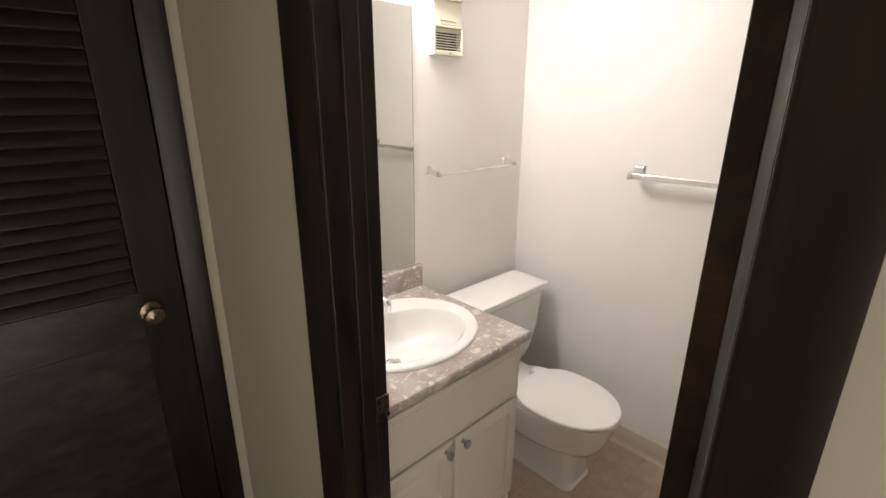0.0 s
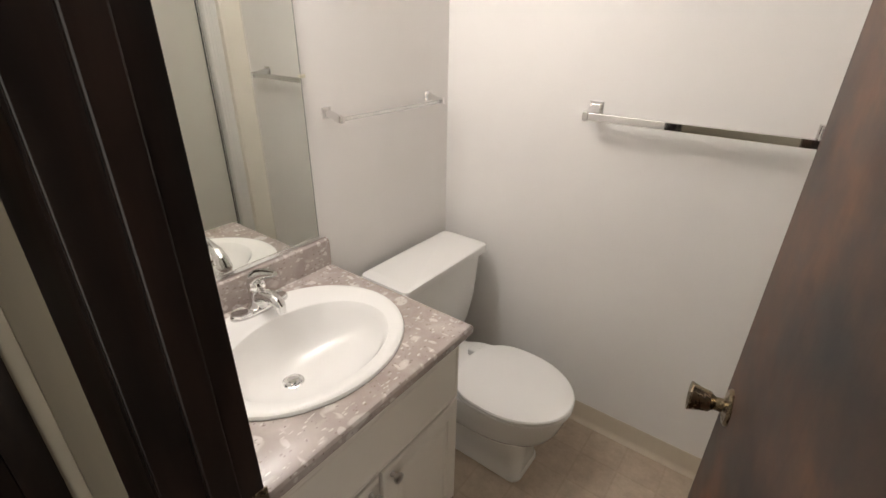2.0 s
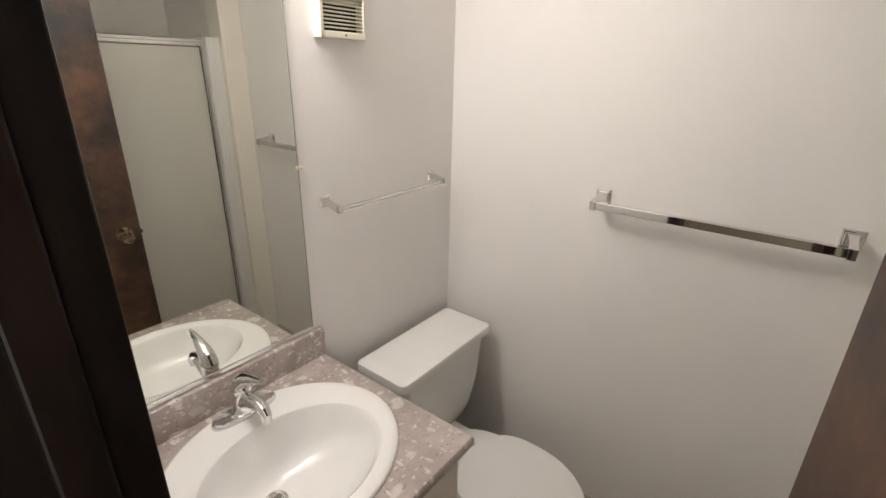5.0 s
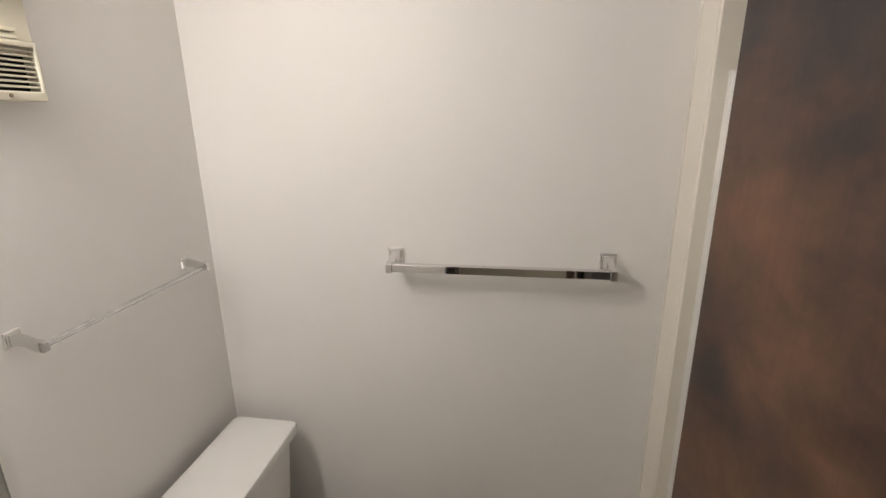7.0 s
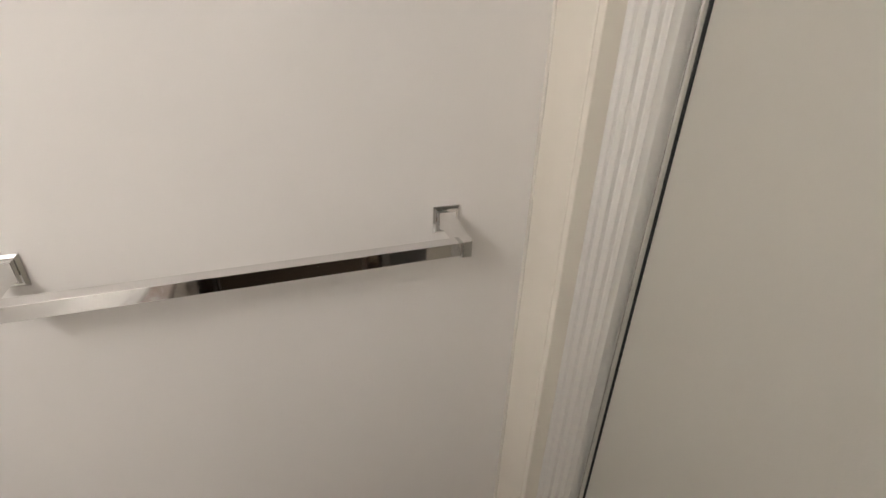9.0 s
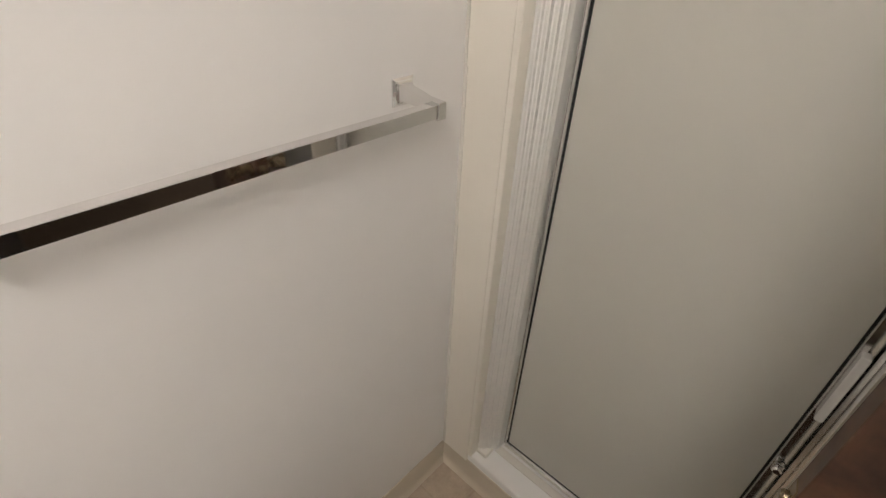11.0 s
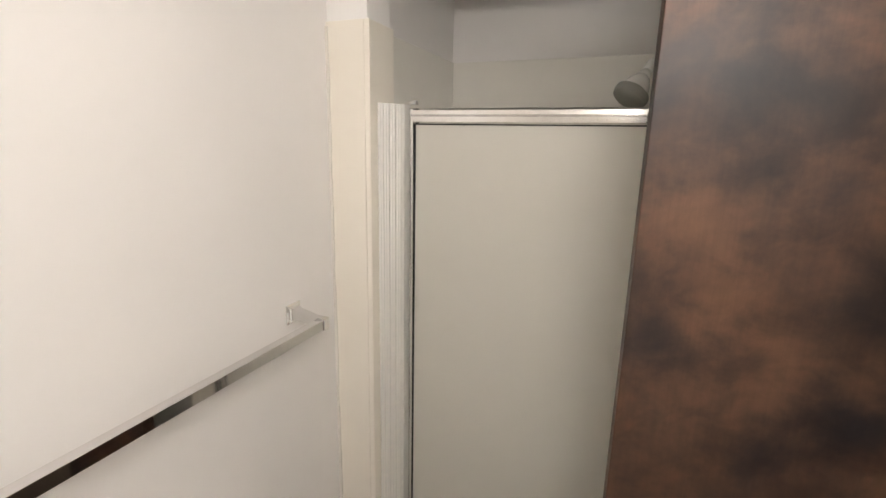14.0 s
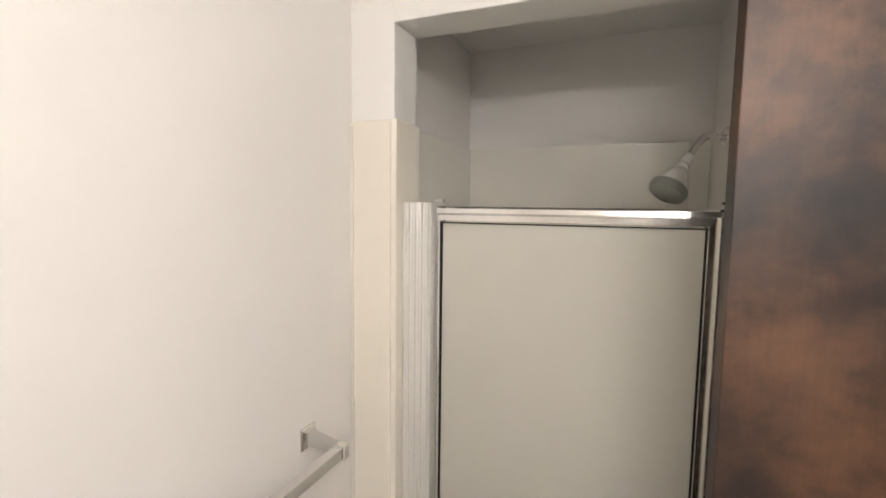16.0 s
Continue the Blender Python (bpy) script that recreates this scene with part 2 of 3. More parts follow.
JL, JR = 0.675, 1.381     # door opening
ZC = 2.46             # ceiling
DOORTOP = 2.190


def wall(name, bm, mat=WALL, label="smooth white painted plaster wall", category="wall"):
    return solo(name, bm, mat, label, category, "structure")


wall("wall_mirror", box(-0.12, 0, YD0 + 0.002, YB + 0.12, 0, ZC))
wall("wall_towel", box(0.0, 2.42, YB, YB + 0.12, 0, ZC))
bm = box(0.0, JL - 0.02, YD0 + 0.004, YD1, 0, ZC)
box(JR + 0.02, XS + 0.1, YD0 + 0.004, YD1, 0, ZC, 0, 2, bm)
box(JL - 0.02, JR + 0.02, YD0 + 0.004, YD1, DOORTOP + 0.02, ZC, 0, 2, bm)
wall("wall_door", bm)
# shower wall: pier, header, short end by the door wall
SO0, SO1, SOT = 0.685, 1.390, 2.258
bm = box(XS, 1.553, SO1, YB, 0, ZC, 0.003)
box(XS, 1.553, SO0 - 0.002, SO1 + 0.002, SOT, ZC, 0.003, 2, bm)
box(XS, 1.553, YD1, SO0, 0, ZC, 0.003, 2, bm)
wall("wall_shower", bm, WHITE, "white painted shower wall with a framed opening")
wall("shower_wall_back", box(2.288, 2.42, 0.52, YB, 0, ZC))
wall("shower_wall_head", box(1.553, 2.288, 0.52, 0.640, 0, ZC))
surround = thing("shower_surround", (2.28, 1.07, 0.06), "pale beige shower surround panels below painted wall", "wall panel")
surround["kind"] = "structure"
part("panel", box(2.280, 2.2882, 0.640, YB, 0.06, 2.078, 0.002), SURROUND, surround)
part("panel", box(1.554, 2.280, YB - 0.008, YB + 0.0002, 0.06, 2.078, 0.002), SURROUND, surround)
part("panel", box(1.554, 2.280, 0.6398, 0.648, 0.06, 2.078, 0.002), SURROUND, surround)
bm = bmesh.new()
box(2.277, 2.281, 0.706, 0.712, 0.06, 2.078, 0.001, 2, bm)
solo("surround_seam", bm, CAULK, "beige caulked seam of the shower surround", "trim", "structure")
solo("shower_floor", box(1.553, 2.288, 0.640, YB, 0.0, 0.06, 0.004), PLASTIC, "white moulded shower pan", "shower pan", "structure")
solo("floor", box(-0.12, 2.42, YD0 + 0.03, YB + 0.12, -0.05, 0.0), VINYL, "beige tile-patterned vinyl sheet floor", "floor", "structure")
solo("ceiling", box(-0.12, 2.42, YD0, YB + 0.12, ZC, ZC + 0.06), CEIL, "matt white ceiling", "ceiling", "structure")
# cream panel on the pier, over the baseboard
solo("shower_pier_panel", box(XS - 0.006, XS + 0.001, SO1 + 0.006, YB, 0.09, 2.045, 0.002), CREAM, "cream wall panel strip beside the shower opening", "wall panel", "structure")
solo("shower_jamb_panel", box(XS - 0.004, 1.556, SO1 - 0.008, SO1 + 0.007, 0.13, 2.045, 0.002), CREAM, "cream panel lining the shower opening", "wall panel", "structure")
solo("shower_jamb_panel_hinge", box(XS - 0.004, 1.556, SO0 - 0.007, SO0 + 0.008, 0.13, 2.045, 0.002), CREAM, "cream panel lining the shower opening", "wall panel", "structure")
bm = bmesh.new()
for k in range(26):
    z = 0.1 + k * 0.0742
    box(XS - 0.009 - 0.001 * random.random(), XS - 0.002, YB - 0.006 - 0.003 * random.random(), YB + 0.001, z, z + 0.080, 0.0015, 1, bm)
solo("corner_caulk", bm, CAULK, "uneven off-white caulk bead in the corner", "trim", "structure")
solo("shower_curb", box(XS - 0.002, 1.58, SO0 - 0.001, SO1 + 0.003, 0.0, 0.132, 0.008, 3), WHITE, "white painted shower curb", "curb", "structure")


def cove(length, rz, x, y):
    """Vinyl cove baseboard: thin wall flange with a flared toe."""
    prof = [(0, 0.001), (0.020, 0.001), (0.0205, 0.004), (0.013, 0.010), (0.0065, 0.018), (0.0045, 0.028), (0.0038, 0.097), (0.0025, 0.1), (0, 0.1)]
    b = loft([[(0, p, z) for p, z in prof], [(length, p, z) for p, z in prof]])
    return moved(b, pose(x, y, 0, 0, 0, rz))


bm = cove(XS, 180, XS, YB)
solo("baseboard_towel", bm, BASE, "beige vinyl cove baseboard with a flared toe", "baseboard", "structure")
bm = cove(YB - YD1, 90, XS - 0.002, YD1)
solo("baseboard_shower", bm, BASE, "beige vinyl cove baseboard with a flared toe", "baseboard", "structure")

# ---- doorway ----

def casing_profile(x0, x1, y, out):
    """Outline of a moulded casing from edge x0 to x1, standing off a wall at y by out."""
    w = x1 - x0
    return [(x0, y), (x0, y + out * 0.95), (x0 + w * 0.12, y + out), (x0 + w * 0.3, y + out * 0.82), (x0 + w * 0.72, y + out * 0.66), (x0 + w * 0.84, y + out * 0.5), (x1, y + out * 0.4), (x1, y)]


frame_thing = thing("door_1", ((JL + JR) / 2, (YD0 + YD1) / 2, 0), "dark-stained wooden door frame with moulded casing", "door frame")
frame_thing["kind"] = "structure"
bm = box(JL - 0.02, JL, YD0 - 0.004, YD1 + 0.004, 0, DOORTOP + 0.02, 0.002)
box(JL - 0.001, JL + 0.011, YD0 + 0.045, YD0 + 0.085, 0, DOORTOP - 0.012, 0.003, 2, bm)
part("jamb", bm, TRIMWOOD, frame_thing)
bm = box(JR, JR + 0.02, YD0 - 0.004, YD1 + 0.004, 0, DOORTOP + 0.02, 0.002)
box(JR - 0.011, JR + 0.001, YD0 + 0.045, YD0 + 0.085, 0, DOORTOP - 0.012, 0.003, 2, bm)
part("jamb", bm, TRIMWOOD, frame_thing)
bm = box(JL, JR, YD0 - 0.004, YD1 + 0.004, DOORTOP, DOORTOP + 0.02, 0.002)
box(JL, JR, YD0 + 0.045, YD0 + 0.085, DOORTOP - 0.012, DOORTOP + 0.001, 0.003, 2, bm)
part("head_jamb", bm, TRIMWOOD, frame_thing)
part("casing", extrude_z(casing_profile(JL - 0.100, JL - 0.006, YD0, -0.019), 0, DOORTOP + 0.09), TRIMWOOD, frame_thing, "wide dark moulded casing on the hall side")
part("casing", extrude_z(casing_profile(JR + 0.078, JR + 0.006, YD0, -0.019), 0, DOORTOP + 0.09), TRIMWOOD, frame_thing)
part("casing", extrude_z(casing_profile(JL - 0.062, JL - 0.008, YD1, 0.010), 0.0, DOORTOP + 0.06), TRIMWOOD, frame_thing)
part("head_casing", box(JL - 0.006, JR + 0.010, YD0 - 0.018, YD0, DOORTOP + 0.006, DOORTOP + 0.09, 0.004), TRIMWOOD, frame_thing)
part("head_casing", box(JL - 0.006, JR - 0.05, YD1, YD1 + 0.013, DOORTOP + 0.006, DOORTOP + 0.06, 0.004), TRIMWOOD, frame_thing)
bm = box(JL - 0.001, JL + 0.0022, YD1 - 0.035, YD1 + 0.008, 0.875, 0.945, 0.001)
strike = part("strike_plate", bm, BRASS, frame_thing, "aged brass strike plate")
# flat near-black block painted as the shade of the latch hole
part("latch_hole_shade", box(JL + 0.0015, JL + 0.003, YD1 - 0.022, YD1 - 0.006, 0.895, 0.925, 0.0005), CAVITY_SHADE, strike)

# door leaf, swung in towards the shower
HINGE = (1.305, 0.135)
LEAF = 0.622
TURN = 98.0
M = pose(HINGE[0], HINGE[1], 0, 0, 0, TURN)
door = thing("door_2", (HINGE[0], HINGE[1], 0.0), "dark mottled brown veneer flush door, standing open", "door")
door["kind"] = "structure"
part("leaf", moved(box(0, LEAF, -0.035, 0, 0.012, 2.180, 0.0018), M), DOORWOOD, door)
KN = LEAF - 0.064
KZ = 1.000


def knob_set(sign):
    prof = [(0.0335, 0.0), (0.0335, 0.003), (0.030, 0.0065), (0.019, 0.008), (0.0125, 0.011), (0.0115, 0.022), (0.0135, 0.026), (0.0185, 0.031), (0.0205, 0.044), (0.0245, 0.058), (0.0262, 0.062), (0.0255, 0.0645), (0.023, 0.0645), (0.012, 0.0605), (0.005, 0.0595), (0.0045, 0.0615), (0.002, 0.062)]
    b = lathe(prof, 36)
    place = pose(KN, 0 if sign > 0 else -0.035, KZ, -90 if sign > 0 else 90, 0, 0)
    return moved(b, M @ place)


part("door_knob", knob_set(1), BRASS, door, "aged brass tulip door knob with round rose")
part("door_knob", knob_set(-1), BRASS, door, "aged brass tulip door knob with round rose")
part("latch_plate", moved(box(LEAF - 0.0005, LEAF + 0.0015, -0.029, -0.006, KZ - 0.028, KZ + 0.028, 0.0005), M), BRASS, door)
bm = moved(lathe([(0.009, 0), (0.009, 0.006), (0.006, 0.009)], 14), M @ pose(LEAF + 0.001, -0.0175, KZ, 0, 90, 0))
part("latch_bolt", bm, BRASS, door)
for hz in (0.25, 1.80):
    bm = moved(lathe([(0.006, 0), (0.006, 0.09)], 12), pose(1.345, YD1 + 0.014, hz))
    part("hinge", bm, BRASS, door)

# ---- hall ----
XC = -0.06
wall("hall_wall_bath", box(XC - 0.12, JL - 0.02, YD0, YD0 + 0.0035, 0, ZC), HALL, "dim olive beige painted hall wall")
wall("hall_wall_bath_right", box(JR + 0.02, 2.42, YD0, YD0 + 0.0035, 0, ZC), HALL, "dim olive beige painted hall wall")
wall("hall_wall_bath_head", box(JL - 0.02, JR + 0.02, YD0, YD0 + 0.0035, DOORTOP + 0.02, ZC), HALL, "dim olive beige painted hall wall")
CY1, CY0 = -0.112, -0.79
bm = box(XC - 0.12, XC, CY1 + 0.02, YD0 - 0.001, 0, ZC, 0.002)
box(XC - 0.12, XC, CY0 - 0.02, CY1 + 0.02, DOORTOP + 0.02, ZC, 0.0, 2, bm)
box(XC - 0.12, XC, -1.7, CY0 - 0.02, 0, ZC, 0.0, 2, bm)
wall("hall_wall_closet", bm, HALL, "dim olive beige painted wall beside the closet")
# unseen floor, made dark so the towel bar reflects dark
solo("hall_floor", box(-0.4, 2.34, -1.7, YD0 + 0.03, -0.05, 0.0), HALL_DARK, "unseen hall floor, added dark for the towel bar reflection", "carpet", "structure")
# unseen wall, added to keep world light off the casing fronts
wall("unseen_hall_wall_end", box(-0.4, 2.34, -1.82, -1.7, 0, ZC), HALL, "dim olive beige painted hall wall")
# unseen wall, added; its gap lets world light in from +x
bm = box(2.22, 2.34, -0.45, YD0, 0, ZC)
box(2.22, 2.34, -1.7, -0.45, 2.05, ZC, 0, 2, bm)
wall("unseen_hall_wall_far", bm, HALL, "dim olive beige painted hall wall")
# black sheet behind the louvres, closet shade put into its colour
wall("closet_back", box(XC - 0.14, XC - 0.12, CY0 - 0.02, CY1 + 0.02, 0, ZC), CAVITY_SHADE, "near-black sheet standing in for closet shade", "closet")
solo("hall_ceiling", box(-0.4, 2.34, -1.7, YD0 - 0.0005, ZC, ZC + 0.06), CEIL, "matt white hall ceiling", "ceiling", "structure")

closet_frame = thing("door_3", (XC, CY1, 0), "dark-stained closet door casing", "door frame")
closet_frame["kind"] = "structure"


def turned(bm):
    """Plan outline drawn for a wall along x, turned onto the closet wall."""
    return moved(bm, pose(XC, 0, 0, 0, 0, 90))


part("casing", turned(extrude_z(casing_profile(CY1 + 0.070, CY1 - 0.002, 0, -0.018), 0, DOORTOP + 0.07)), TRIMWOOD, closet_frame)
part("casing", turned(extrude_z(casing_profile(CY0 - 0.070, CY0 + 0.002, 0, -0.018), 0, DOORTOP + 0.07)), TRIMWOOD, closet_frame)
part("head_casing", box(XC, XC + 0.018, CY0 - 0.002, CY1 + 0.002, DOORTOP + 0.002, DOORTOP + 0.07, 0.003), TRIMWOOD, closet_frame)
part("jamb", box(XC - 0.1, XC, CY1, CY1 + 0.02, 0, DOORTOP + 0.02, 0.001), TRIMWOOD, closet_frame)
part("jamb", box(XC - 0.1, XC, CY0 - 0.02, CY0, 0, DOORTOP + 0.02, 0.001), TRIMWOOD, closet_frame)

louvre_door = thing("louvre_door", (XC - 0.02, CY1, 0), "dark brown louvred closet door with solid lower panel", "door")
DX0, DX1 = XC - 0.04, XC - 0.006
part("stile", box(DX0, DX1, CY1 - 0.122, CY1 - 0.003, 0.015, DOORTOP - 0.004, 0.003), TRIMWOOD, louvre_door)
part("stile", box(DX0, DX1, CY0 + 0.003, CY0 + 0.105, 0.015, DOORTOP - 0.004, 0.003), TRIMWOOD, louvre_door)
for z0, z1 in ((0.015, 0.2), (0.935, 1.080), (DOORTOP - 0.12, DOORTOP - 0.004)):
    part("rail", box(DX0 + 0.001, DX1 - 0.001, CY0 + 0.104, CY1 - 0.121, z0, z1, 0.003), LOUVRE, louvre_door)
part("panel", box(DX0 + 0.010, DX1 - 0.010, CY0 + 0.1, CY1 - 0.118, 0.19, 0.94, 0.002), LOUVRE, louvre_door)
slat = mesh_of("slat", moved(box(-0.027, 0.027, CY0 + 0.106, CY1 - 0.123, -0.0035, 0.0035, 0.0028), pose(0, 0, 0, 0, 52, 0)), LOUVRE)
z = 1.103
while z < DOORTOP - 0.13:
    s = new("slat", slat)
    s.location = (XC - 0.023, 0, z)
    s.parent = louvre_door
    s.matrix_parent_inverse = Matrix.Translation(-louvre_door.location)
    z += 0.039
bm = moved(lathe([(0.030, 0), (0.029, 0.006), (0.012, 0.010), (0.011, 0.026), (0.020, 0.034), (0.026, 0.045), (0.024, 0.056), (0.012, 0.062), (0.004, 0.063)], 28), pose(DX1, CY1 - 0.099, 1.015, 0, 90, 0))
part("knob", bm, BRASS, louvre_door, "aged brass round door knob")

# ---- vanity ----
CX, CYE, CZ = 0.613, 0.812, 0.840
vanity = thing("vanity_cabinet", (0.28, 0.46, 0), "white two-door vanity cabinet with raised-panel fronts", "cabinet")
FX = 0.563
bm = box(0.003, FX, 0.797 - 0.016, 0.797, 0.0, CZ - 0.038, 0.0015)
part("side_panel", bm, CABINET, vanity)
part("side_panel", box(0.003, FX, YD1 + 0.016, YD1 + 0.032, 0.0, CZ - 0.038, 0.0015), CABINET, vanity)
part("back_panel", box(0.001, 0.01, YD1 + 0.033, 0.780, 0.0, CZ - 0.04), CABINET, vanity)
part("toe_kick", box(FX - 0.07, FX - 0.055, YD1 + 0.033, 0.780, 0.0, 0.1), CABINET, vanity)
bm = bmesh.new()
for y0, y1, z0, z1 in ((YD1 + 0.0325, 0.7805, 0.745, CZ - 0.04), (YD1 + 0.0325, 0.7805, 0.1, 0.14), (0.435, 0.475, 0.14, 0.545)):
    box(FX - 0.018, FX - 0.001, y0, y1, z0, z1, 0, 2, bm)
part("face_frame", bm, CABINET, vanity)


def panel_front(y0, y1, z0, z1, groove):
    """Slab front with an eased edge; with a groove it gets a raised centre panel."""
    x0, x1 = FX, FX + 0.019
    def ring(inset, x):
        return [(x, y0 + inset, z0 + inset), (x, y1 - inset, z0 + inset), (x, y1 - inset, z1 - inset), (x, y0 + inset, z1 - inset)]
    rings = [ring(0, x0), ring(0, x1 - 0.006), ring(0.002, x1 - 0.003), ring(0.006, x1 - 0.002), ring(0.009, x1)]
    if groove:
        rings += [ring(0.048, x1), ring(0.051, x1 - 0.009), ring(0.060, x1 - 0.009), ring(0.074, x1 - 0.0015), ring(0.078, x1 - 0.001)]
    else:
        rings += [ring(0.014, x1), ring(0.016, x1 - 0.0022), ring(0.020, x1 - 0.0022), ring(0.022, x1 - 0.0005)]
    return loft(rings)


part("drawer_front", panel_front(YD1 + 0.035, 0.795, 0.566, 0.770, False), CABINET, vanity, "plain white false drawer front")
for y0, y1, ky in ((YD1 + 0.035, 0.449, 0.412), (0.461, 0.795, 0.492)):
    d = part("cabinet_door", panel_front(y0, y1, 0.105, 0.554, True), CABINET, vanity)
    k = moved(lathe([(0.008, 0), (0.0075, 0.003), (0.0055, 0.008), (0.0065, 0.013), (0.013, 0.018), (0.0155, 0.024), (0.0145, 0.029), (0.008, 0.032), (0.002, 0.0325)], 24), pose(FX + 0.0188, ky, 0.526, 0, 90, 0))
    part("knob", k, NICKEL, d, "brushed nickel mushroom knob")

# worktop with an oval cut-out
SX, SY, SA, SB = 0.297, 0.468, 0.251, 0.292


def worktop():
    th = 0.038
    n = 64
    y0, y1, x1 = YD1 + 0.002, CYE, CX
    def outer(inset, z):
        pts = []
        for i in range(n):
            t = 2 * math.pi * i / n
            c, s = math.cos(t), math.sin(t)
            ax = (x1 - inset - SX) if c > 0 else (SX - 0.002)
            ay = (y1 - inset - SY) if s > 0 else (SY - y0)
            k = min(ax / abs(c) if abs(c) > 1e-6 else 9, ay / abs(s) if abs(s) > 1e-6 else 9)
            pts.append([SX + c * k, SY + s * k, z])
        for cx, cy in ((x1 - inset, y1 - inset), (x1 - inset, y0), (0.002, y1 - inset), (0.002, y0)):
            j = min(range(n), key=lambda q: (pts[q][0] - cx) ** 2 + (pts[q][1] - cy) ** 2)
            pts[j] = [cx, cy, z]
        return [tuple(p) for p in pts]
    inner_top = ellipse(SX, SY, SA - 0.02, SB - 0.02, CZ, n)
    inner_bot = ellipse(SX, SY, SA - 0.02, SB - 0.02, CZ - th, n)
    rings = [inner_bot, inner_top, outer(0.010, CZ), outer(0.004, CZ - 0.003), outer(0.0, CZ - 0.010), outer(0.0, CZ - th + 0.010), outer(0.004, CZ - th + 0.003), outer(0.010, CZ - th), inner_bot]
    b = loft(rings, False, False)
    bmesh.ops.remove_doubles(b, verts=b.verts, dist=1e-6)
    return b


top = thing("worktop", (0.3, 0.46, CZ - 0.038), "mauve-beige marbled laminate vanity worktop with backsplash", "countertop")
part("slab", worktop(), LAMINATE, top)
prof = [(0.001, CZ + 0.0005), (0.021, CZ + 0.0005), (0.021, CZ + 0.087), (0.019, CZ + 0.094), (0.014, CZ + 0.098), (0.001, CZ + 0.099)]
bm = loft([[(x, YD1 + 0.003, z) for x, z in prof], [(x, 0.804, z) for x, z in prof], [(x * 0.9, 0.809, CZ + (z - CZ) * 0.97 + 0.0003) for x, z in prof]])
part("backsplash", bm, LAMINATE, top)

# basin
sink = thing("washbasin", (SX, SY, CZ), "white oval drop-in washbasin with raised rim", "sink")
BX, BA, BB = 0.336, 0.172, 0.226
rings = [ellipse(SX, SY, SA - 0.022, SB - 0.022, CZ - 0.03), ellipse(SX, SY, SA - 0.022, SB - 0.022, CZ + 0.0006), ellipse(SX, SY, SA - 0.001, SB - 0.001, CZ + 0.0008), ellipse(SX, SY, SA, SB, CZ + 0.004), ellipse(SX, SY, SA - 0.003, SB - 0.003, CZ + 0.010), ellipse(SX, SY, SA - 0.010, SB - 0.010, CZ + 0.014), ellipse(SX + 0.006, SY, SA - 0.022, SB - 0.022, CZ + 0.0145)]
for k, dz in ((1.05, 0.012), (1.0, 0.009), (0.97, 0.002), (0.94, -0.012), (0.885, -0.034), (0.80, -0.060), (0.68, -0.083), (0.52, -0.1), (0.34, -0.110), (0.2, -0.1145), (0.115, -0.116)):
    shift = max(0.0, 1 - k) ** 1.3
    rings.append(ellipse(BX - shift * 0.056, SY - shift * 0.046, BA * k, (BB * k) if k > 0.3 else BA * k * (1 + (k - 0.115) * 1.15), CZ + dz))
DRX, DRY = BX - 0.885 ** 1.3 * 0.056, SY - 0.885 ** 1.3 * 0.046
rings.append(ellipse(DRX, DRY, 0.018, 0.018, CZ - 0.125))
part("bowl", loft(rings, False, True), PORCELAIN, sink)
dr = part("drain", moved(lathe([(0.029, 0.0), (0.029, 0.002), (0.025, 0.0035), (0.021, 0.001), (0.020, -0.006)], 32, False, True), pose(DRX, DRY, CZ - 0.1165)), CHROME, sink, "chrome drain ring")
part("stopper", moved(lathe([(0.015, 0.0), (0.0175, 0.003), (0.0175, 0.007), (0.015, 0.0095), (0.005, 0.010)], 28), pose(DRX, DRY, CZ - 0.1185)), CHROME, dr, "chrome pop-up stopper")

# faucet
FXC, FYC, FZ = 0.090, 0.482, CZ + 0.0130
faucet = thing("faucet", (FXC, FYC, FZ), "chrome single-lever basin faucet on an oval base plate", "faucet")
FS = Matrix.Translation((FXC, FYC, FZ)) @ Matrix.Scale(1.15, 4) @ Matrix.Translation((-FXC, -FYC, -FZ))
rings = [ellipse(FXC, FYC, a, b, FZ + z, 48, 2.4) for a, b, z in ((0.027, 0.079, 0.0), (0.027, 0.079, 0.004), (0.0255, 0.077, 0.009), (0.021, 0.070, 0.0125), (0.012, 0.05, 0.0135))]
part("base_plate", moved(loft(rings), FS), CHROME, faucet)
rings = [ellipse(FXC + o, FYC, a, b, FZ + z, 32) for a, b, z, o in ((0.024, 0.034, 0.011, 0), (0.022, 0.026, 0.02, 0), (0.021, 0.022, 0.035, 0), (0.0205, 0.0205, 0.052, 0.0), (0.019, 0.019, 0.060, 0.0))]
part("column", moved(loft(rings), FS), CHROME, faucet)
pts = [(FXC + 0.004, FYC, FZ + 0.034), (FXC + 0.025, FYC, FZ + 0.046), (FXC + 0.048, FYC, FZ + 0.054), (FXC + 0.070, FYC, FZ + 0.055), (FXC + 0.086, FYC, FZ + 0.050), (FXC + 0.093, FYC, FZ + 0.041), (FXC + 0.094, FYC, FZ + 0.033)]
sp = part("spout", moved(tube(pts, [0.019, 0.0185, 0.017, 0.0155, 0.0145, 0.013, 0.0115], 20), FS), CHROME, faucet)
part("aerator", moved(lathe([(0.0105, 0), (0.0105, 0.008), (0.009, 0.009)], 20), FS @ pose(FXC + 0.094, FYC, FZ + 0.026)), CHROME, sp)
bm = moved(lathe([(0.0195, 0.058), (0.022, 0.063), (0.0225, 0.072), (0.019, 0.081), (0.010, 0.087), (0.002, 0.088)], 28), FS @ pose(FXC, FYC, FZ))
cap = part("lever_cap", bm, CHROME, faucet)
